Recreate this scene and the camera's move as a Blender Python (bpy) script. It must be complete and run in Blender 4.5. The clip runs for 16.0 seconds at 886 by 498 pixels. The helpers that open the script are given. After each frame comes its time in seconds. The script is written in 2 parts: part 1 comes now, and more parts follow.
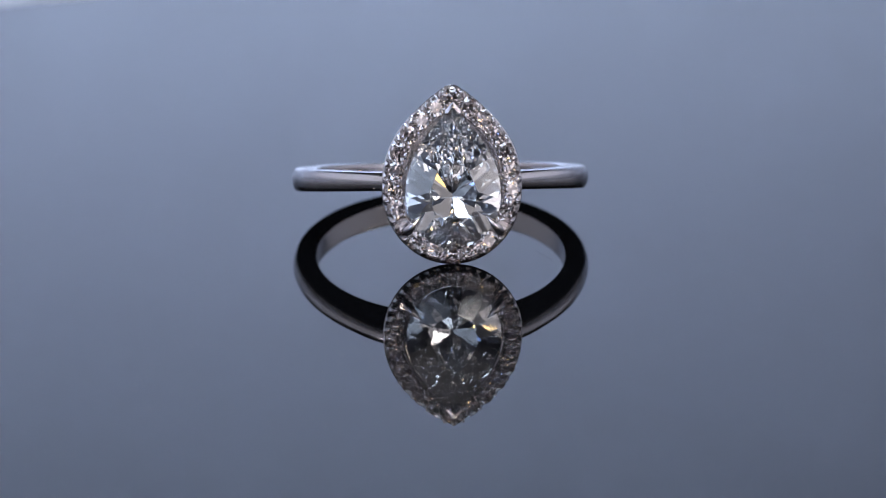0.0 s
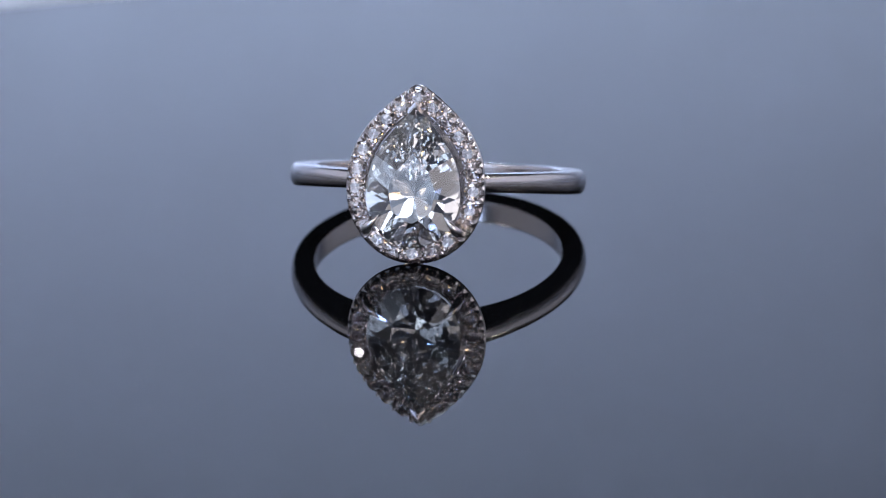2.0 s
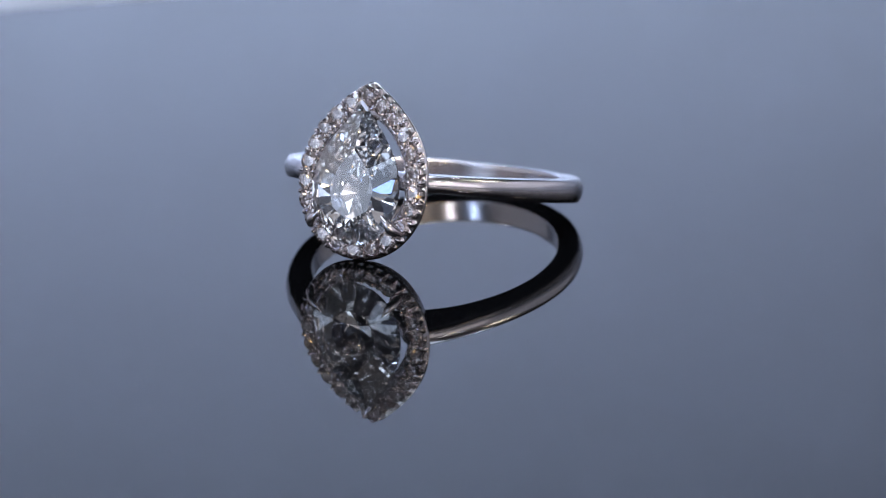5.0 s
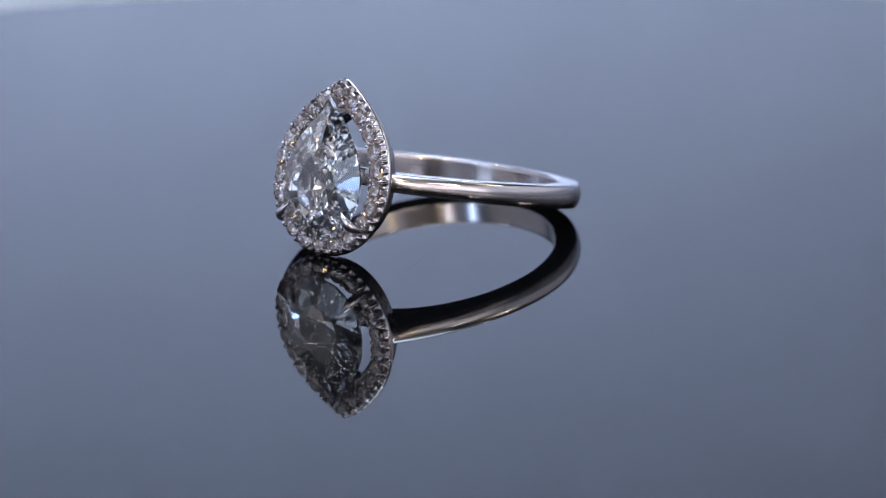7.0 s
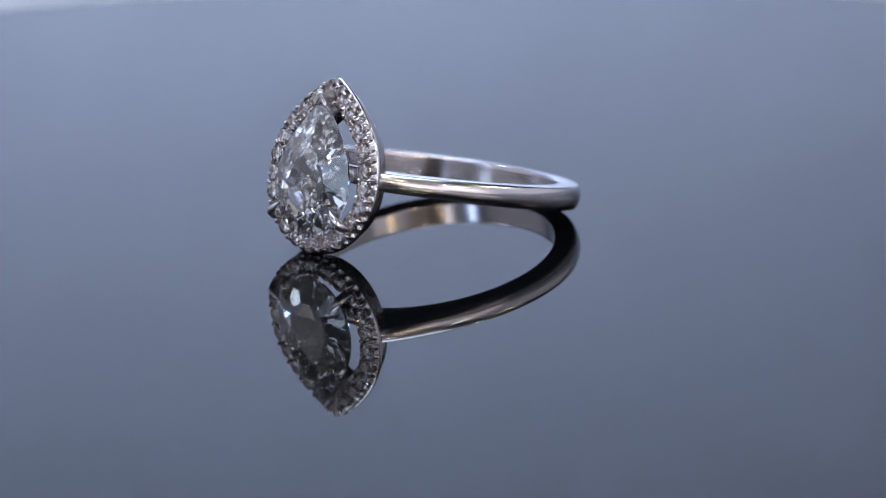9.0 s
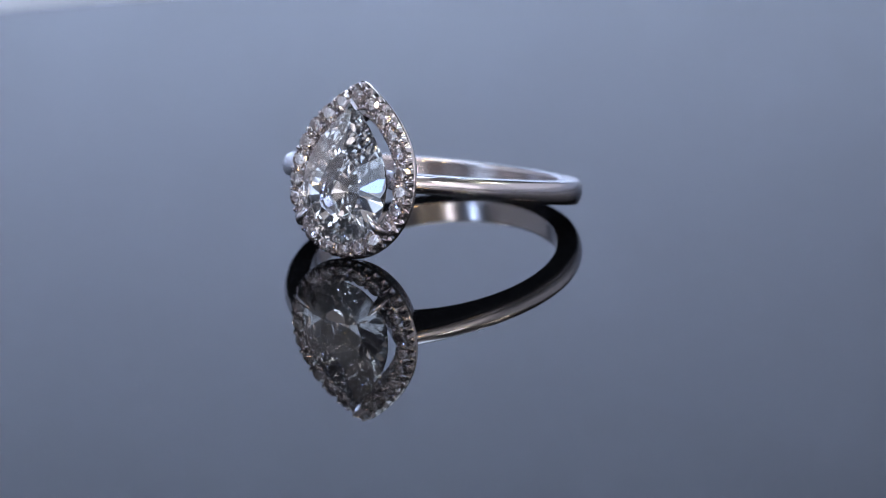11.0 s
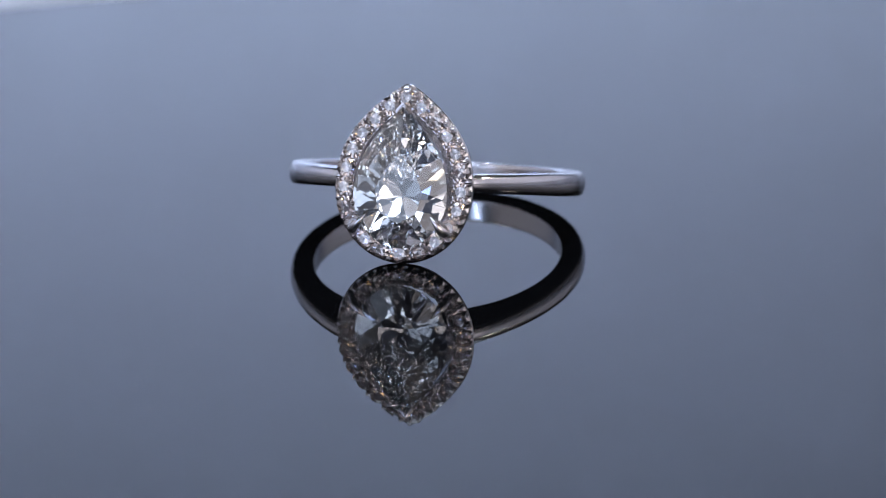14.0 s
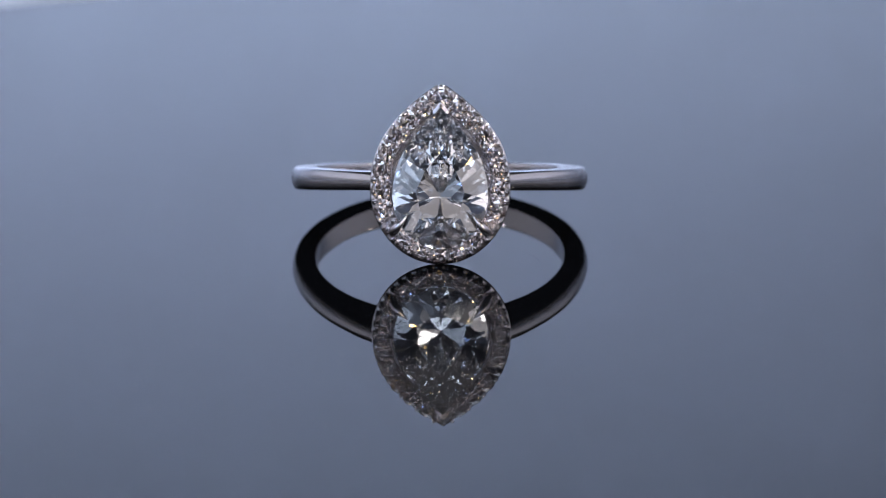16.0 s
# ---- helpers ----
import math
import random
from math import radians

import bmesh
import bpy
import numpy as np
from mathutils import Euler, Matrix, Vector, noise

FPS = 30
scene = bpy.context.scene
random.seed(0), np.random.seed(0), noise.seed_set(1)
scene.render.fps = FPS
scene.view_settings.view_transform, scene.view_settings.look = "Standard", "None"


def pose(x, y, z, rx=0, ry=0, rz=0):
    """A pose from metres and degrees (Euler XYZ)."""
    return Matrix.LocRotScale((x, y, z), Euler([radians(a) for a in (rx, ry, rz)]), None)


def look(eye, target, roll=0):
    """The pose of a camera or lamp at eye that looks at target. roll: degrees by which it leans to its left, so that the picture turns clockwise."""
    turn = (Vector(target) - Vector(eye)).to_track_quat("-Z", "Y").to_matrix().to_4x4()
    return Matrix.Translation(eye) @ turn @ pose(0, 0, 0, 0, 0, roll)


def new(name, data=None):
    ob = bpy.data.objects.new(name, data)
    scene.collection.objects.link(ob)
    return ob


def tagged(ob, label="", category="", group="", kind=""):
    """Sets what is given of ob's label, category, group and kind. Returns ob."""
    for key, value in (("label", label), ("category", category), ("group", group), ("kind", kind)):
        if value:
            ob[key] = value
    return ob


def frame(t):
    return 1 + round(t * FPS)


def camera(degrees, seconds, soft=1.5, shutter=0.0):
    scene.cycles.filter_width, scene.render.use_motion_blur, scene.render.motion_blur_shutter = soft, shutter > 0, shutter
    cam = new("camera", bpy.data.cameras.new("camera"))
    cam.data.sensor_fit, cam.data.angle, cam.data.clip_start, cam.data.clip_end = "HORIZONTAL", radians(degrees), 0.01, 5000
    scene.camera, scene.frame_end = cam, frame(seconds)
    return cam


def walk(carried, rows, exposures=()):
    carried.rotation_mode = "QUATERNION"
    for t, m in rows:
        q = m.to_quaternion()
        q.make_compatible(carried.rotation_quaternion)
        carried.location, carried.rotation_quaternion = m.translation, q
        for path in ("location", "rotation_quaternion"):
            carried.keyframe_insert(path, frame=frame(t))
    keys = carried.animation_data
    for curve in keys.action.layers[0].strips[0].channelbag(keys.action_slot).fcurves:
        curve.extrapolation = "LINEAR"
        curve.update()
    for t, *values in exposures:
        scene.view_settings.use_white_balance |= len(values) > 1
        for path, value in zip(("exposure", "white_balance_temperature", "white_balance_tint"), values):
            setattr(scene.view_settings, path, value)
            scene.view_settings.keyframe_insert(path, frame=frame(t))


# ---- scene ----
# A pear-cut halo ring turns on a black acrylic disc; added unseen panels surround it.
# Camera: a macro lens 0.35 m from the ring, standing still.
cam = camera(9.644, 16.0, soft=0.9)
EYE, AIM = (0.0, -0.34193, 0.08332), (0.00013, -0.00050, -0.00201)
walk(cam, [(0.0, look(EYE, AIM, -0.37)), (16.0, look(EYE, AIM, -0.37))])
cam.data.dof.use_dof = True
cam.data.dof.focus_distance = 0.338
cam.data.dof.aperture_fstop = 45.0
scene.cycles.max_bounces = 24
scene.cycles.transmission_bounces = 24
scene.cycles.glossy_bounces = 16
scene.view_settings.exposure = 0.0

# ---- light ----
world = bpy.data.worlds.new("dim_room")
scene.world = world
world.use_nodes = True
world.node_tree.nodes["Background"].inputs["Color"].default_value = (0.55, 0.62, 0.8, 1)
world.node_tree.nodes["Background"].inputs["Strength"].default_value = 0.03


def area(name, eye, target, w, h, watts, colour, spread=180):
    data = bpy.data.lights.new(name, "AREA")
    data.shape, data.size, data.size_y = "RECTANGLE", w, h
    data.energy, data.color, data.spread = watts, colour, radians(spread)
    ob = new(name, data)
    ob.matrix_world = look(eye, target)
    return ob


area("overhead_softbox_lamp", (0.0, 0.06, 0.60), (0.0, 0.0, 0.0), 0.46, 0.36, 0.78, (0.69, 0.81, 1.0), 100)
area("background_lamp", (-0.075, 0.57, -0.016), (-0.115, 0.95, -0.05), 0.26, 0.05, 4.7, (0.545, 0.63, 0.825))
# front, side and upper fills: unseen, added to brighten the stones and band
area("left_fill_lamp", (-0.31, -0.46, 0.16), (0, 0, 0.008), 0.50, 0.23, 0.43, (0.62, 0.75, 1.0), 170)
area("right_fill_lamp", (0.31, -0.46, 0.16), (0, 0, 0.008), 0.50, 0.23, 0.40, (1.0, 0.93, 0.97), 170)
area("side_fill_lamp", (-0.60, 0.03, 0.24), (0, 0.03, 0.10), 1.16, 0.44, 0.43, (0.85, 0.87, 1.0), 150)
area("side_fill_lamp", (0.60, 0.03, 0.24), (0, 0.03, 0.10), 1.16, 0.44, 0.43, (0.90, 0.89, 1.0), 150)
area("upper_fill_lamp", (0.0, -0.24, 0.56), (0, 0, 0.005), 0.60, 0.26, 0.12, (0.98, 0.92, 0.98), 150)
area("led_bar_lamp", (0.21, -0.50, 0.045), (0, 0, 0.004), 0.15, 0.006, 0.013, (1.0, 0.96, 0.94), 120)
# small bright lamps, unseen, added to put glints on stones and metal
for x, y, z, watts, colour in (
        (0.10, -0.40, 0.36, 0.10, (1.0, 0.84, 0.66)), (-0.12, -0.42, 0.34, 0.10, (0.97, 0.94, 1.0)),
        (-0.27, -0.30, 0.30, 0.10, (0.50, 0.66, 1.0)), (0.28, -0.28, 0.28, 0.10, (1.0, 0.93, 0.95)),
        (-0.33, -0.05, 0.33, 0.10, (0.97, 0.93, 1.0)), (0.34, -0.02, 0.32, 0.10, (1.0, 0.86, 0.72)),
        (0.02, -0.30, 0.52, 0.10, (0.98, 0.93, 1.0)), (-0.16, 0.20, 0.44, 0.07, (0.97, 0.93, 1.0)),
        (0.18, 0.22, 0.40, 0.07, (0.80, 0.90, 1.0)), (0.05, -0.52, 0.22, 0.06, (1.0, 0.76, 0.48))):
    area("glint_lamp", (x, y, z), (0, 0, 0.004), 0.012, 0.012, 1.7 * watts, colour)
# tinted lamps added beside the camera; their colours stand in for dispersion
area("warm_flash_lamp", (0.13, -0.46, 0.16), (0, 0, 0.004), 0.026, 0.026, 0.06, (1.0, 0.62, 0.20))
area("warm_flash_lamp", (0.30, -0.34, 0.20), (0, 0, 0.004), 0.018, 0.018, 0.03, (1.0, 0.70, 0.28))
area("warm_flash_lamp", (-0.07, -0.44, 0.25), (0, 0, 0.004), 0.022, 0.022, 0.05, (1.0, 0.72, 0.34))
area("cool_flash_lamp", (-0.20, -0.44, 0.22), (0, 0, 0.004), 0.030, 0.030, 0.09, (0.25, 0.42, 1.0))


# ---- materials ----
def material(name):
    m = bpy.data.materials.new(name)
    m.use_nodes = True
    return m, m.node_tree.nodes, m.node_tree.links, m.node_tree.nodes["Principled BSDF"]


def noise_node(nodes, links, scale, detail=4.0, coord="Object"):
    tc, tex = nodes.new("ShaderNodeTexCoord"), nodes.new("ShaderNodeTexNoise")
    tex.inputs["Scale"].default_value, tex.inputs["Detail"].default_value = scale, detail
    links.new(tc.outputs[coord], tex.inputs["Vector"])
    return tex


def ramp_between(nodes, links, source, lo, hi, c0, c1):
    r = nodes.new("ShaderNodeValToRGB")
    r.color_ramp.elements[0].position, r.color_ramp.elements[1].position = lo, hi
    r.color_ramp.elements[0].color, r.color_ramp.elements[1].color = c0, c1
    links.new(source, r.inputs["Fac"])
    return r.outputs["Color"]


def grey(v, b=1.0):
    return (v, v, v * b, 1)


def metal(name, colour, r0, r1, bump):
    m, nodes, links, bsdf = material(name)
    bsdf.inputs["Metallic"].default_value = 1.0
    bsdf.inputs["Base Color"].default_value = colour
    big, fine = noise_node(nodes, links, 420), noise_node(nodes, links, 5200, 3)
    links.new(ramp_between(nodes, links, big.outputs["Fac"], 0.3, 0.7, grey(r0), grey(r1)), bsdf.inputs["Roughness"])
    b = nodes.new("ShaderNodeBump")
    b.inputs["Strength"].default_value, b.inputs["Distance"].default_value = bump, 0.00002
    links.new(fine.outputs["Fac"], b.inputs["Height"])
    links.new(b.outputs["Normal"], bsdf.inputs["Normal"])
    return m


WHITE_GOLD = metal("polished_white_gold", (0.72, 0.69, 0.71, 1), 0.15, 0.23, 0.05)
CUT_GOLD = metal("bright_cut_white_gold", (0.72, 0.68, 0.70, 1), 0.06, 0.14, 0.1)


def clear_glass(name, rough=0.0, tint=(1, 1, 1, 1)):
    m, nodes, links, bsdf = material(name)
    nodes.remove(bsdf)
    g = nodes.new("ShaderNodeBsdfGlass")
    g.inputs["IOR"].default_value, g.inputs["Roughness"].default_value = 2.417, rough
    g.inputs["Color"].default_value = tint
    links.new(g.outputs[0], nodes["Material Output"].inputs["Surface"])
    return m


DIAMOND = clear_glass("clear_diamond")
MELEE = clear_glass("clear_melee_diamond", 0.0, (1.0, 0.975, 0.965, 1))


def acrylic():
    m, nodes, links, bsdf = material("black_gloss_acrylic")
    fog = noise_node(nodes, links, 55, 5)
    bsdf.inputs["Base Color"].default_value = (0.0022, 0.0024, 0.003, 1)
    bsdf.inputs["IOR"].default_value = 1.34
    links.new(ramp_between(nodes, links, fog.outputs["Fac"], 0.35, 0.75, grey(0.002), grey(0.009)), bsdf.inputs["Roughness"])
    return m


def plain(name, colour, rough, scale, amount):
    m, nodes, links, bsdf = material(name)
    tex = noise_node(nodes, links, scale, 6)
    dark = tuple(c * (1 - amount) for c in colour[:3]) + (1,)
    links.new(ramp_between(nodes, links, tex.outputs["Fac"], 0.3, 0.7, dark, colour), bsdf.inputs["Base Color"])
    bsdf.inputs["Roughness"].default_value = rough
    return m


ACRYLIC = acrylic()
PAPER = plain("white_paper", (0.70, 0.75, 0.84, 1), 0.8, 30, 0.04)
FABRIC = plain("white_panel_fabric", (0.76, 0.77, 0.80, 1), 0.9, 60, 0.06)
FRONT_FABRIC = plain("grey_blue_panel_fabric", (0.32, 0.36, 0.45, 1), 0.9, 60, 0.06)
DARK = plain("dark_surround", (0.03, 0.03, 0.035, 1), 0.95, 40, 0.3)
TRIM = plain("grey_plastic", (0.35, 0.35, 0.36, 1), 0.5, 80, 0.1)
LINT = plain("grey_lint", (0.05, 0.05, 0.055, 1), 0.9, 900, 0.3)

MM = 0.001


def mesh_of(name, bm, mat, smooth=None):
    bmesh.ops.recalc_face_normals(bm, faces=bm.faces[:])
    if smooth is not None:
        for f in bm.faces:
            f.smooth = True
        for e in bm.edges:
            if len(e.link_faces) == 2 and e.calc_face_angle(0.0) > radians(smooth):
                e.smooth = False
    me = bpy.data.meshes.new(name)
    bm.to_mesh(me)
    bm.free()
    me.materials.append(mat)
    return me


def part(name, me, parent, m=None, label=""):
    ob = new(name, me)
    ob.parent = parent
    if m is not None:
        ob.matrix_basis = m
    if label:
        ob["label"] = label
    return ob


def slab(name, x0, x1, y0, y1, z0, z1, mat, label, category):
    bm = bmesh.new()
    bmesh.ops.create_cube(bm, size=1, matrix=Matrix.Translation(((x0 + x1) / 2, (y0 + y1) / 2, (z0 + z1) / 2))
                          @ Matrix.Diagonal((x1 - x0, y1 - y0, z1 - z0, 1)))
    ob = new(name, mesh_of(name, bm, mat))
    return tagged(ob, label, category, kind="structure")


# ---- the backdrop paper and its surround ----
def sweep_paper():
    """One sheet of paper: it lies on the table behind the disc, bends and climbs at the rear."""
    line = [(0.10, -0.030), (0.80, -0.030)]
    line += [(0.80 + 0.15 * math.sin(a), 0.12 - 0.15 * math.cos(a)) for a in np.linspace(0.15, math.pi / 2, 12)]
    line += [(0.95, 0.42)]
    bm = bmesh.new()
    sides = []
    for off in (0.0, 0.002):
        for x in (-0.62, 0.62):
            sides.append([bm.verts.new((x, y + off, z - off)) for y, z in line])
    a, b, c, d = sides
    for p, q in ((a, b), (d, c), (b, d), (c, a)):
        for i in range(len(line) - 1):
            bm.faces.new((p[i], p[i + 1], q[i + 1], q[i]))
    bm.faces.new((a[0], b[0], d[0], c[0]))
    bm.faces.new((a[-1], c[-1], d[-1], b[-1]))
    ob = new("backdrop", mesh_of("backdrop", bm, PAPER, 30))
    return tagged(ob, "seamless white paper sweep under bluish light", "backdrop", kind="structure")


sweep_paper()
# out of view; added dark so the band's lower edge reflects black
slab("tabletop", -0.62, 0.62, -0.62, 0.96, -0.07, -0.033, DARK, "dark tabletop, unseen, added to darken low reflections", "table")
# unseen panels, sheet and cover, added only to shape light and reflections
slab("outer_panel_left", -0.67, -0.66, -0.75, 1.02, -0.06, 0.78, DARK, "unseen dark outer panel added around the set", "wall")
slab("outer_panel_right", 0.66, 0.67, -0.75, 1.02, -0.06, 0.78, DARK, "unseen dark outer panel added around the set", "wall")
slab("side_panel_left", -0.64, -0.63, -0.62, 0.96, -0.06, 0.50, FABRIC, "unseen white fabric side panel added for bright reflections", "wall")
slab("side_panel_right", 0.63, 0.64, -0.62, 0.96, -0.06, 0.50, FABRIC, "unseen white fabric side panel added for bright reflections", "wall")
slab("front_panel_left", -0.64, -0.09, -0.63, -0.62, -0.06, 0.75, FRONT_FABRIC, "unseen grey-blue fabric front panel added to tune reflections", "wall")
slab("front_panel_right", 0.09, 0.64, -0.63, -0.62, -0.06, 0.75, FRONT_FABRIC, "unseen grey-blue fabric front panel added to tune reflections", "wall")
slab("front_panel_top", -0.09, 0.09, -0.63, -0.62, 0.24, 0.75, FRONT_FABRIC, "unseen grey-blue fabric front panel added to tune reflections", "wall")
slab("curtain", -0.66, 0.66, -0.75, -0.74, -0.06, 0.78, DARK, "unseen dark sheet added behind the front slit", "curtain")
slab("ceiling", -0.66, 0.66, -0.75, 1.02, 0.78, 0.79, DARK, "unseen dark cover added to keep reflections dark", "ceiling")
slab("rear_panel", -0.64, 0.64, 1.0, 1.01, -0.06, 0.78, DARK, "unseen dark panel added behind the white paper", "wall")


# ---- the black disc ----
def disc():
    """Acrylic disc with a softly rounded rim; the turning axis lies off its middle."""
    thing = tagged(new("turntable"), "black glossy acrylic display disc turning slowly", "turntable")
    lx, ly = 0.0093, -0.0054
    top = [(0.0, 0.0), (0.0903, 0.0), (0.0909, -0.0002), (0.0913, -0.0007), (0.0913, -0.0052), (0.0907, -0.006), (0.0, -0.006)]
    base = [(0.0, -0.0061), (0.068, -0.0061), (0.07, -0.008), (0.07, -0.031), (0.072, -0.033), (0.0, -0.033)]
    for name, prof, mat, label in (("acrylic_disc", top, ACRYLIC, "mirror-polished black acrylic top"),
                                   ("motor_base", base, TRIM, "grey plastic turntable base")):
        bm = bmesh.new()
        n = 192
        rings = []
        for r, z in prof:
            if r == 0.0:
                rings.append([bm.verts.new((lx, ly, z))])
            else:
                rings.append([bm.verts.new((lx + r * math.cos(2 * math.pi * k / n), ly + r * math.sin(2 * math.pi * k / n), z))
                              for k in range(n)])
        for p, q in zip(rings, rings[1:]):
            for k in range(n):
                j = (k + 1) % n
                if len(p) == 1:
                    bm.faces.new((p[0], q[k], q[j]))
                elif len(q) == 1:
                    bm.faces.new((p[k], q[0], p[j]))
                else:
                    bm.faces.new((p[k], q[k], q[j], p[j]))
        part(name, mesh_of(name, bm, mat), thing, None, label)
    return thing


# ---- the ring; its parts are in millimetres of a frame (across, up the head, out of the head) ----
TILT, OUT = radians(11.9), 0.72
RISE = 6.10 * math.cos(TILT) - (10.95 + OUT) * math.sin(TILT)
HEAD = Matrix(((1, 0, 0, 0),
               (0, math.sin(TILT), -math.cos(TILT), 0),
               (0, math.cos(TILT), math.sin(TILT), RISE * MM),
               (0, 0, 0, 1))) @ Matrix.Translation((0.05 * MM, 0, OUT * MM)) @ Matrix.Rotation(radians(-0.7), 4, "Z")
LEAN = radians(12.0)
HOOP = Matrix.Translation((-0.07 * MM, 0, 2.80 * MM)) @ Matrix.Rotation(radians(0.43), 4, "Y") @ Matrix(
    ((1, 0, 0, 0), (0, math.sin(LEAN), -math.cos(LEAN), 0), (0, math.cos(LEAN), math.sin(LEAN), 0), (0, 0, 0, 1)))


def pear(a, mid, low, high, power, n=120, soft=0):
    """A closed pear outline that starts at its tip: half width a, widest at mid. soft: rounds of smoothing."""
    right = []
    for k in range(n + 1):
        q = 1 - k / n
        right.append((a * (1 - q ** power), mid + high * q))
    for k in range(1, n + 1):
        w = math.pi / 2 * k / n
        right.append((a * math.cos(w), mid - low * math.sin(w)))
    line = right + [(-x, y) for x, y in right[-2:0:-1]]
    if soft:
        pts = np.array([(x, y) for x, y, *_ in even(line, 2 * n)])
        for _ in range(soft):
            pts = (np.roll(pts, 1, 0) + 2 * pts + np.roll(pts, -1, 0)) / 4
        line = [tuple(p) for p in pts]
    return line


def even(line, count, phase=0.0):
    """count points at even steps along a closed line, each with its outward normal."""
    pts = np.array(line + line[:1])
    seg = np.hypot(*np.diff(pts, axis=0).T)
    run = np.concatenate([[0], np.cumsum(seg)])
    out = []
    for k in range(count):
        d = ((k + phase) / count % 1.0) * run[-1]
        i = min(np.searchsorted(run, d, side="right") - 1, len(seg) - 1)
        f = (d - run[i]) / seg[i]
        x, y = pts[i] * (1 - f) + pts[i + 1] * f
        e = run[-1] * 0.006
        p0 = [np.interp((d - e) % run[-1], run, pts[:, c]) for c in (0, 1)]
        p1 = [np.interp((d + e) % run[-1], run, pts[:, c]) for c in (0, 1)]
        tx, ty = p1[0] - p0[0], p1[1] - p0[1]
        q = math.hypot(tx, ty)
        out.append((x, y, -ty / q, tx / q, run[-1]))
    return out


def outward(p, mid=-1.2):
    """The same with the normal turned away from the middle."""
    x, y, nx, ny, run = p
    return (x, y, nx, ny, run) if nx * x + ny * (y - mid) > 0 else (x, y, -nx, -ny, run)


def halo_line(d):
    return pear(4.55 - d, -1.20, 4.90 - d, 6.92 - 1.30 * d, 2.35, 120, 14)


def loop_sweep(name, loops, mat, smooth=40):
    """Skin a closed row of closed outlines, given as lists of (x, y, z) in millimetres."""
    bm = bmesh.new()
    rows = [[bm.verts.new((x * MM, y * MM, z * MM)) for x, y, z in loop] for loop in loops]
    for p, q in zip(rows, rows[1:] + rows[:1]):
        for k in range(len(p)):
            j = (k + 1) % len(p)
            bm.faces.new((p[k], p[j], q[j], q[k]))
    return mesh_of(name, bm, mat, smooth)


def cut_stone(name, outline, mid, crown, depth, table, mat, steps=16, rich=False):
    """Grinds a brilliant out of a prism, plane by plane, as a cutter does. z = 0 is the girdle; lengths in millimetres."""
    bm = bmesh.new()
    n = len(outline)
    lo = [bm.verts.new((x, y, -depth * 1.05)) for x, y in outline]
    hi = [bm.verts.new((x, y, crown)) for x, y in outline]
    for k in range(n):
        j = (k + 1) % n
        bm.faces.new((lo[k], lo[j], hi[j], hi[k]))
    bm.faces.new(hi)
    bm.faces.new(lo[::-1])
    bmesh.ops.recalc_face_normals(bm, faces=bm.faces[:])

    def grind(co, no):
        geom = bm.verts[:] + bm.edges[:] + bm.faces[:]
        cut = bmesh.ops.bisect_plane(bm, geom=geom, dist=1e-6, plane_co=co, plane_no=no, clear_outer=True)
        edges = [e for e in cut["geom_cut"] if isinstance(e, bmesh.types.BMEdge)]
        if len(edges) > 2:
            bmesh.ops.contextual_create(bm, geom=edges)

    marks = [outward(p, mid) for p in even(outline, steps * 2)]
    culet = Vector((0, mid, -depth))
    girdle = 0.035 * depth / 2.6 * 2

    def towards(x, y, nx, ny, peak, z, extra, least=0.0):
        """The plane that leans from the girdle's tangent at (x, y) to the height of peak."""
        reach = abs((Vector((x, y, 0)) - Vector((peak.x, peak.y, 0))).dot(Vector((nx, ny, 0))))
        slope = math.copysign(max(abs(peak.z - z) / max(reach, 1e-6), least), peak.z - z)
        no = Vector((nx, ny, 0)) * abs(slope) * extra + Vector((0, 0, 1 if peak.z > z else -1))
        grind(Vector((x, y, z)), no.normalized())

    rng = random.Random(7)
    if rich:
        # eight kite-shaped mains meet at the culet, a pair of long halves between each; tip and foot are splintered
        for k in range(steps * 2):
            x, y, nx, ny, _ = marks[k]
            if -3.9 < y < 1.89 and k % 4 != 2:
                towards(x, y, nx, ny, culet, -girdle, 1.0 if k % 4 == 0 else 1.034, 0.747)
        for p in even(outline, 68, 0.5):
            x, y, nx, ny, _ = outward(p, mid)
            if x > 0 and (y < -3.5 or y > 0.5):
                q, lean = rng.uniform(-0.2, 0.2), rng.uniform(1.0, 1.26) if y > 0 else rng.uniform(1.08, 1.45)
                mx, my = nx * math.cos(q) - ny * math.sin(q), ny * math.cos(q) + nx * math.sin(q)
                for side in (1, -1):
                    towards(side * x, y, side * mx, my, culet, -girdle - 0.05, lean, 0.747)
    else:
        for k in range(steps * 2):
            x, y, nx, ny, _ = marks[k]
            towards(x, y, nx, ny, culet, -girdle, (1.0, 1.09, 1.02, 1.07)[k % 4] * rng.uniform(0.98, 1.03))
    # crown: bezels, upper girdle facets and stars round the table
    for k in range(steps * 2):
        x, y, nx, ny, _ = marks[k]
        if k % 4 == 0:
            peak = Vector((x * table, mid + (y - mid) * table, crown))
            towards(x, y, nx, ny, peak, girdle, 1.0)
        elif k % 2 == 1:
            peak = Vector((x * table, mid + (y - mid) * table, crown * 1.12))
            towards(x, y, nx, ny, peak, girdle, 1.142)
        elif k % 4 == 2:
            grind(Vector((x * (table - 0.03), mid + (y - mid) * (table - 0.03), crown)),
                  Vector((nx, ny, 0)).normalized() * 0.36 + Vector((0, 0, 1)))
    bmesh.ops.remove_doubles(bm, verts=bm.verts[:], dist=1e-4)
    bmesh.ops.scale(bm, vec=(MM, MM, MM), verts=bm.verts[:])
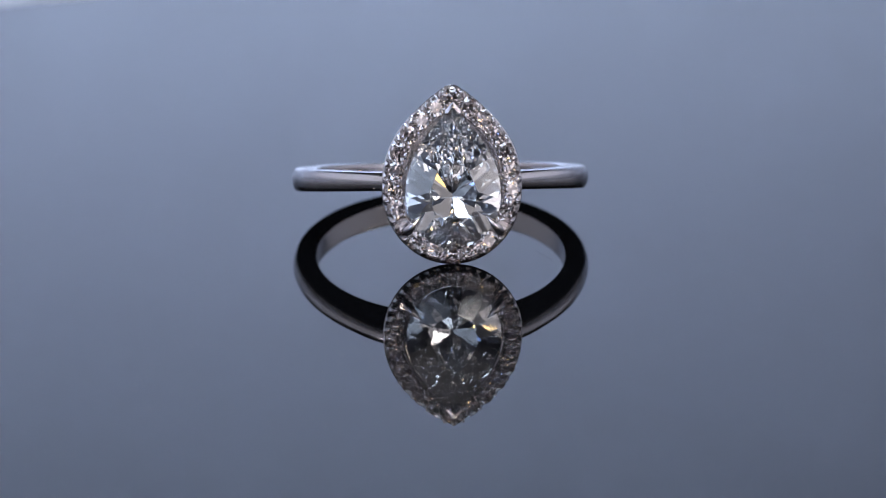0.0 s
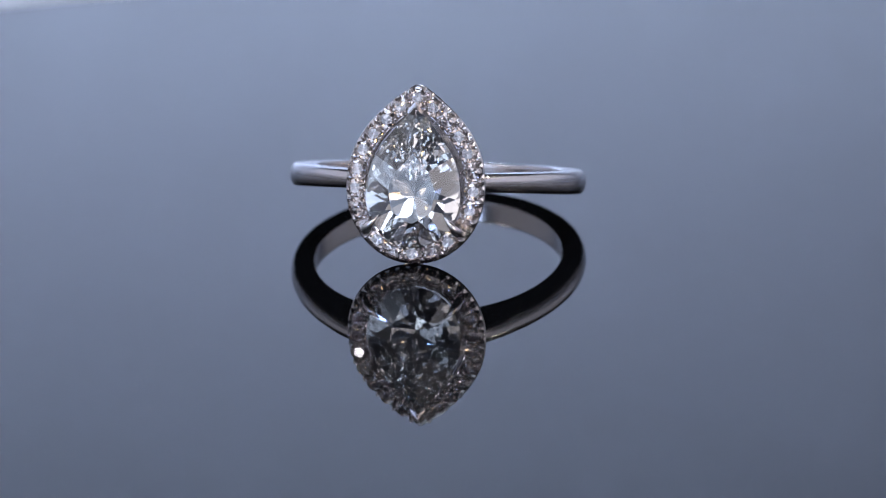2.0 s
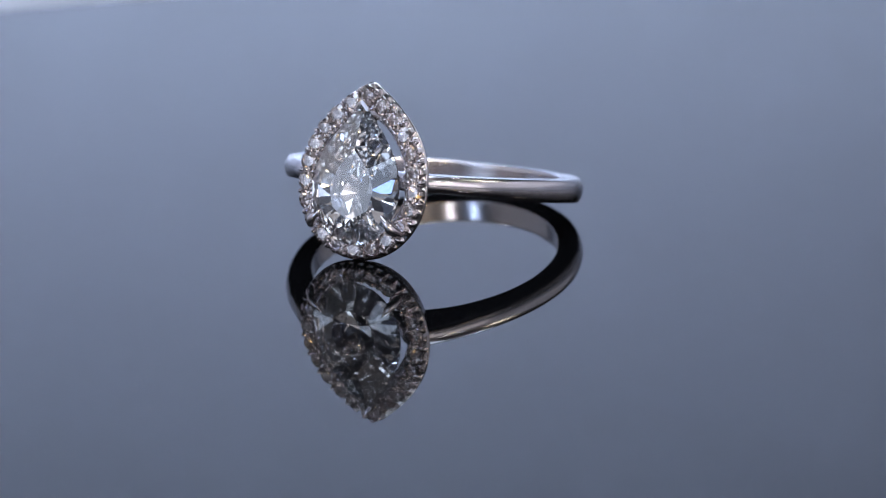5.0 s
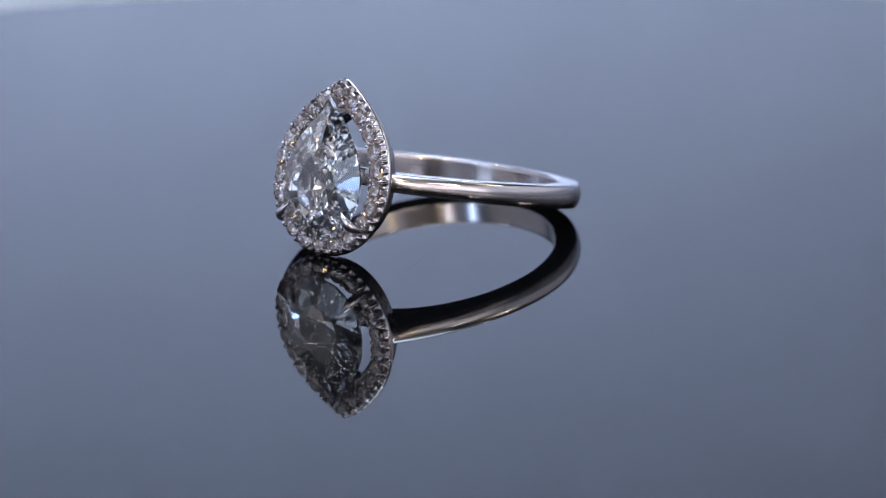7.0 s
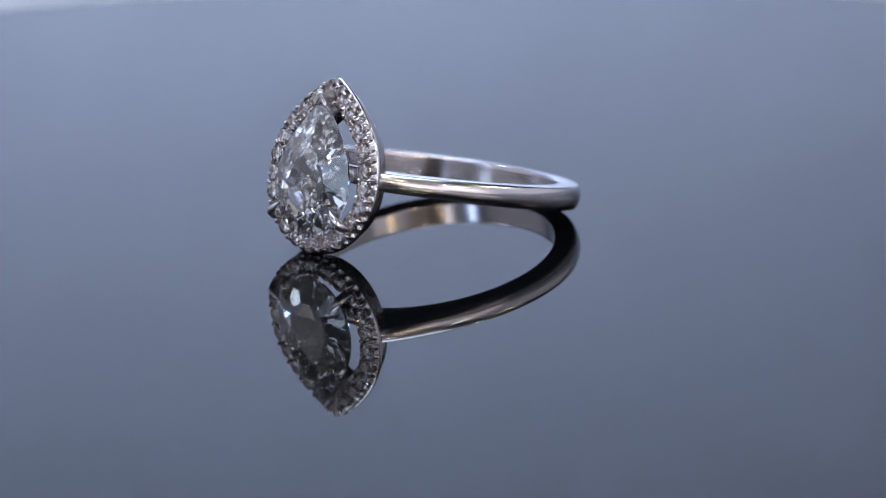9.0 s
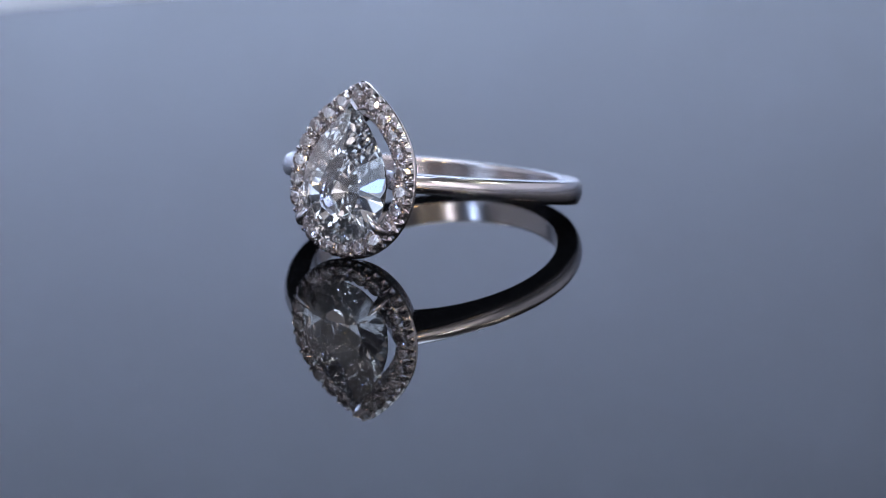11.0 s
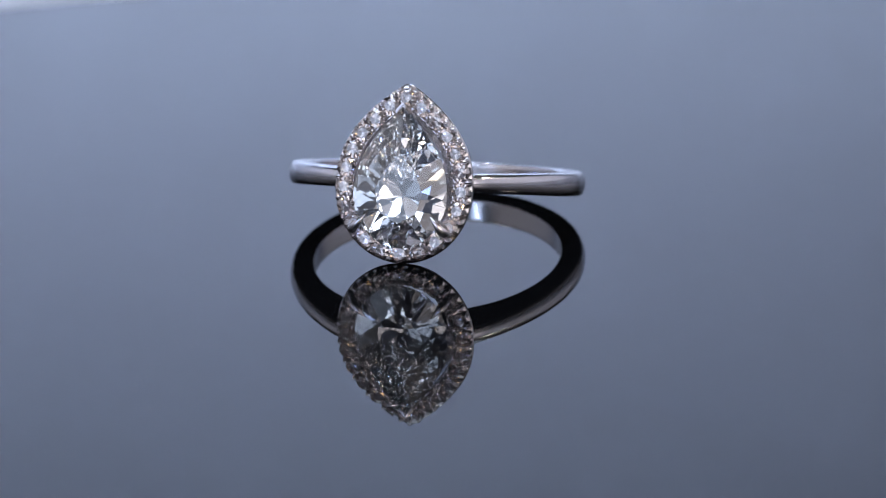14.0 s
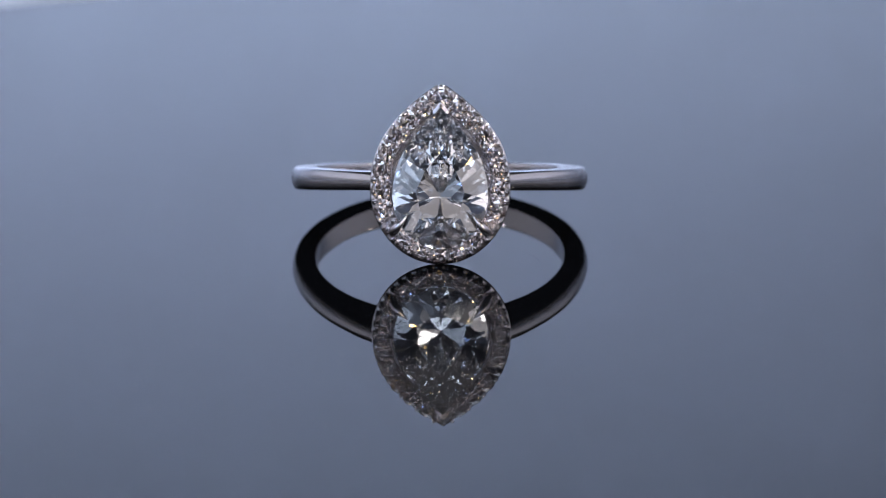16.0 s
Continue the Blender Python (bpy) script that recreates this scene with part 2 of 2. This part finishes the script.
    return mesh_of(name, bm, mat)


def band_mesh():
    """The shank: a round finger hole, thin at the back, whose shoulders rise into the head."""
    knots = ((0, 9.35), (9, 9.45), (12, 10.6), (14.5, 11.9), (18, 11.85), (23, 11.62), (36, 10.86), (49, 10.36), (62, 10.03), (76, 9.86), (95, 9.81), (180, 9.78))
    n = 240
    ang = [2 * math.pi * k / n for k in range(n)]
    out = np.array([np.interp(abs(math.degrees(a) - (360 if a > math.pi else 0)), [k[0] for k in knots], [k[1] for k in knots]) for a in ang])
    for _ in range(4):
        out = (np.roll(out, 1) + 2 * out + np.roll(out, -1)) / 4
    # section: flat sides, a gently domed outside, small rounded corners
    steps = [-1, -0.985, -0.94, -0.86, -0.7, -0.45, -0.15, 0.15, 0.45, 0.7, 0.86, 0.94, 0.985, 1]
    bm = bmesh.new()
    rows = []
    for a, r_out in zip(ang, out):
        r_in = 8.30 + 0.12 * math.cos(a)
        wide = 0.76 - 0.19 * max(0.0, math.cos(a)) ** 2 + 0.13 * max(0.0, -math.cos(a))
        ring_pts = []
        for u in steps:
            ring_pts.append((0.06 + r_out - 0.25 * u * u - 0.10 * (1 - math.sqrt(max(0.0, 1 - max(0.0, (abs(u) - 0.78) / 0.22) ** 2))), u * wide))
        for u in steps[::-1]:
            ring_pts.append((r_in + 0.14 * (1 - math.sqrt(max(0.0, 1 - max(0.0, (abs(u) - 0.84) / 0.16) ** 2))), u * wide))
        rows.append([bm.verts.new((r * math.sin(a) * MM, u * MM, (0.62 + r * math.cos(a)) * MM)) for r, u in ring_pts])
    m = len(rows[0])
    for p, q in zip(rows, rows[1:] + rows[:1]):
        for k in range(m):
            j = (k + 1) % m
            bm.faces.new((p[k], p[j], q[j], q[k]))
    return mesh_of("band", bm, WHITE_GOLD, 60)


def claw_mesh(side):
    """A tapered wire bent over the girdle, ending in a point."""
    path = [(2.98, -3.96, 10.8, 0.30), (2.98, -3.96, 11.65, 0.32), (2.96, -3.90, 12.15, 0.34), (2.86, -3.78, 12.45, 0.33),
            (2.68, -3.56, 12.60, 0.27), (2.42, -3.26, 12.66, 0.17), (2.14, -2.94, 12.62, 0.02)]
    bm = bmesh.new()
    rows = []
    for i, (x, y, z, r) in enumerate(path):
        a, b = path[max(i - 1, 0)], path[min(i + 1, len(path) - 1)]
        d = Vector((b[0] - a[0], b[1] - a[1], b[2] - a[2])).normalized()
        u = d.cross(Vector((0.77, 0.64, 0))).normalized()
        v = d.cross(u)
        rows.append([bm.verts.new(((Vector((x, y, z)) + (u * math.cos(w) + v * math.sin(w)) * r) * MM))
                     for w in np.linspace(0, 2 * math.pi, 14, endpoint=False)])
    for p, q in zip(rows, rows[1:]):
        for k in range(14):
            j = (k + 1) % 14
            bm.faces.new((p[k], p[j], q[j], q[k]))
    bm.faces.new(rows[0])
    bm.faces.new(rows[-1])
    if side < 0:
        for v in bm.verts:
            v.co.x = -v.co.x
    return mesh_of("claw", bm, WHITE_GOLD, 60)


def chevron_mesh():
    """The V that guards the stone's tip."""
    outline = [(0, 4.44), (0.28, 4.12), (0.56, 3.76), (0.40, 3.62), (0.20, 3.88), (0, 4.12), (-0.20, 3.88), (-0.40, 3.62), (-0.56, 3.76), (-0.28, 4.12)]
    bm = bmesh.new()
    lo = [bm.verts.new((x * MM, y * MM, 10.9 * MM)) for x, y in outline]
    hi = [bm.verts.new((x * MM, y * MM, (12.60 - 0.22 * abs(x)) * MM)) for x, y in outline]
    for k in range(len(outline)):
        j = (k + 1) % len(outline)
        bm.faces.new((lo[k], lo[j], hi[j], hi[k]))
    for row in (lo, hi):
        for i, j, k, m in ((0, 1, 4, 5), (1, 2, 3, 4), (0, 5, 6, 9), (9, 6, 7, 8)):
            bm.faces.new((row[i], row[j], row[k], row[m]))
    bmesh.ops.recalc_face_normals(bm, faces=bm.faces[:])
    rim = [e for e in bm.edges if e.calc_face_angle(0.0) > radians(50)]
    bmesh.ops.bevel(bm, geom=rim, offset=0.06 * MM, segments=2, affect="EDGES")
    return mesh_of("v_prong", bm, WHITE_GOLD, 35)


def prong_mesh():
    """A rounded claw grown out of the rim between two small stones: x along the rim, y outward, z up."""
    bm = bmesh.new()
    rows = []
    for y, z, w in ((0.0, -0.30, 0.14), (-0.02, 0.0, 0.13), (-0.07, 0.11, 0.12), (-0.15, 0.17, 0.095), (-0.24, 0.18, 0.05)):
        rows.append([bm.verts.new((w * math.cos(a) * MM, (y + w * 0.9 * math.sin(a)) * MM, (z + 0.05 * math.sin(a)) * MM))
                     for a in np.linspace(0, 2 * math.pi, 10, endpoint=False)])
    for p, q in zip(rows, rows[1:]):
        for k in range(10):
            bm.faces.new((p[k], p[(k + 1) % 10], q[(k + 1) % 10], q[k]))
    bm.faces.new(rows[0])
    bm.faces.new(rows[-1])
    return mesh_of("prong", bm, CUT_GOLD, 50)


def halo_mesh(count):
    """A channel whose outer wall is cut by two round-bottomed notches to each small stone; its back rim stays smooth."""
    n = count * 32
    # depth and height along the section; the third number says how far the notches bite there, the fourth how far they sink
    section = ((0.34, 10.60, 0, 0), (0.16, 10.64, 0, 0), (0.04, 10.74, 0, 0), (0.0, 10.86, 0, 0), (0.0, 10.98, 0, 0), (0.03, 11.05, 0, 0),
               (0.06, 11.08, 0.02, 0), (0.07, 11.12, 0.16, 0), (0.08, 11.22, 0.26, 0), (0.09, 11.36, 0.28, 0.02), (0.11, 11.50, 0.27, 0.12),
               (0.15, 11.62, 0.24, 0.22), (0.22, 11.68, 0.18, 0.26), (0.32, 11.64, 0.10, 0.22), (0.40, 11.36, 0, 0), (0.46, 11.06, 0, 0),
               (1.06, 11.06, 0, 0), (1.16, 11.28, 0, 0), (1.20, 11.34, 0, 0), (1.25, 11.34, 0, 0), (1.29, 11.28, 0, 0), (1.34, 10.50, 0, 0), (1.28, 10.44, 0, 0))
    rng = random.Random(11)
    bite = []
    depth = [rng.uniform(0.8, 1.1) for _ in range(2 * count)]
    for k in range(n):
        f = (2 * count * k / n + 0.5 + 0.5) % (2 * count)
        u = abs(f % 1.0 - 0.5) / 0.30
        bite.append(depth[int(f)] * math.sqrt(max(0.0, 1 - u * u)))
    loops = []
    for d, z, b, drop in section:
        near = even(halo_line(d), n)
        far = even(halo_line(d + b), n) if b else near
        loops.append([(p[0] + (q[0] - p[0]) * w, p[1] + (q[1] - p[1]) * w, z - drop * w) for p, q, w in zip(near, far, bite)])
    return loop_sweep("halo", loops, WHITE_GOLD, 40)


def bead_mesh():
    bm = bmesh.new()
    bmesh.ops.create_icosphere(bm, subdivisions=2, radius=0.14 * MM)
    for v in bm.verts:
        v.co.z *= 1.25
    return mesh_of("bead", bm, WHITE_GOLD, 60)


def ring():
    thing = tagged(new("diamond_ring"), "white gold ring with pear-cut diamond and halo, lying on black acrylic", "ring")
    part("band", band_mesh(), thing, HOOP, "polished plain white gold shank")
    count = 22
    part("halo", halo_mesh(count), thing, HEAD, "scalloped white gold halo setting")
    # gallery below the halo
    gal = ((0.38, 10.62), (0.44, 10.05), (0.70, 9.45), (1.40, 9.05), (1.90, 9.10), (1.96, 9.60), (1.82, 10.40), (1.70, 10.54), (0.95, 10.62))
    part("gallery", loop_sweep("gallery", [[(x, y, z) for x, y in halo_line(d)] for d, z in gal], WHITE_GOLD, 30), thing, HEAD,
         "tapered white gold basket under the stone")
    # the large stone
    big = [(x, y) for x, y, *_ in even(pear(3.08, -1.55, 3.50, 5.65, 2.05), 96)]
    part("center_stone", cut_stone("center_stone", big, -1.70, 0.688, 2.664, 0.50, DIAMOND, rich=True),
         thing, HEAD @ Matrix.Translation((0, 0, 12.15 * MM)), "pear-cut clear diamond with bright facets")
    for side in (-1, 1):
        part("claw", claw_mesh(side), thing, HEAD)
    part("v_prong", chevron_mesh(), thing, HEAD, "white gold chevron over the stone's tip")
    # the small stones, ridges and beads of the halo
    marks = [outward(p) for p in even(halo_line(0.69), count)]
    size = marks[0][4] / count / 2 * 0.985
    circle = [(size * math.cos(2 * math.pi * k / 32), size * math.sin(2 * math.pi * k / 32)) for k in range(32)]
    small = cut_stone("halo_stone", circle, 0.0, size * 0.34, size * 0.86, 0.56, MELEE, steps=16)
    rng = random.Random(4)
    for x, y, nx, ny, _ in marks:
        turn = Matrix.Rotation(rng.uniform(0, 6.28), 4, "Z") @ Matrix.Rotation(rng.uniform(-0.09, 0.09), 4, "X") @ Matrix.Rotation(rng.uniform(-0.09, 0.09), 4, "Y")
        part("halo_stone", small, thing, HEAD @ Matrix.Translation((x * MM, y * MM, 11.54 * MM)) @ turn)
    ridge, bead = prong_mesh(), bead_mesh()
    for x, y, nx, ny, _ in [outward(p) for p in even(halo_line(0.17), count, 0.5)]:
        frame_m = Matrix(((ny, nx, 0, x * MM), (-nx, ny, 0, y * MM), (0, 0, 1, 11.53 * MM), (0, 0, 0, 1)))
        part("prong", ridge, thing, HEAD @ frame_m)
    for x, y, nx, ny, _ in [outward(p) for p in even(halo_line(1.10), count, 0.5)]:
        part("bead", bead, thing, HEAD @ Matrix.Translation((x * MM, y * MM, 11.60 * MM)))
    return thing


def lint():
    """A short curled fibre lying on the acrylic."""
    bm = bmesh.new()
    rows = []
    for k in range(9):
        s = k / 8
        c = Vector((-2.2 + 1.1 * s + 0.12 * math.sin(5 * s), -13.7 + 2.6 * s, 0.0035))
        d = Vector((0.92, -0.38, 0))
        rows.append([bm.verts.new((c + (d * math.cos(w) + Vector((0, 0, 1)) * math.sin(w)) * 0.0035) * MM)
                     for w in np.linspace(0, 2 * math.pi, 6, endpoint=False)])
    for p, q in zip(rows, rows[1:]):
        for k in range(6):
            bm.faces.new((p[k], p[(k + 1) % 6], q[(k + 1) % 6], q[k]))
    bmesh.ops.rotate(bm, cent=(0, 0, 0), matrix=Matrix.Rotation(radians(36.8), 3, "Z"), verts=bm.verts[:])
    ob = new("lint_fibre", mesh_of("lint_fibre", bm, LINT, 60))
    return tagged(ob, "tiny grey lint fibre lying on black acrylic", "lint")


DISC, RING, FIBRE = disc(), ring(), lint()


# ---- what moves: the disc swings the ring one way, stops and swings back ----
def motions():
    times = sorted(set([k * 0.5 for k in range(33)] + [7.7, 7.9, 8.1, 8.2, 8.3, 8.4, 8.6, 8.8]))
    rows = [(t, pose(0, 0, 0, 0, 0, -44.5 + 5.755 * math.hypot(t - 8.321, 0.23))) for t in times]
    for thing in (DISC, RING, FIBRE):
        walk(thing, rows)


motions()
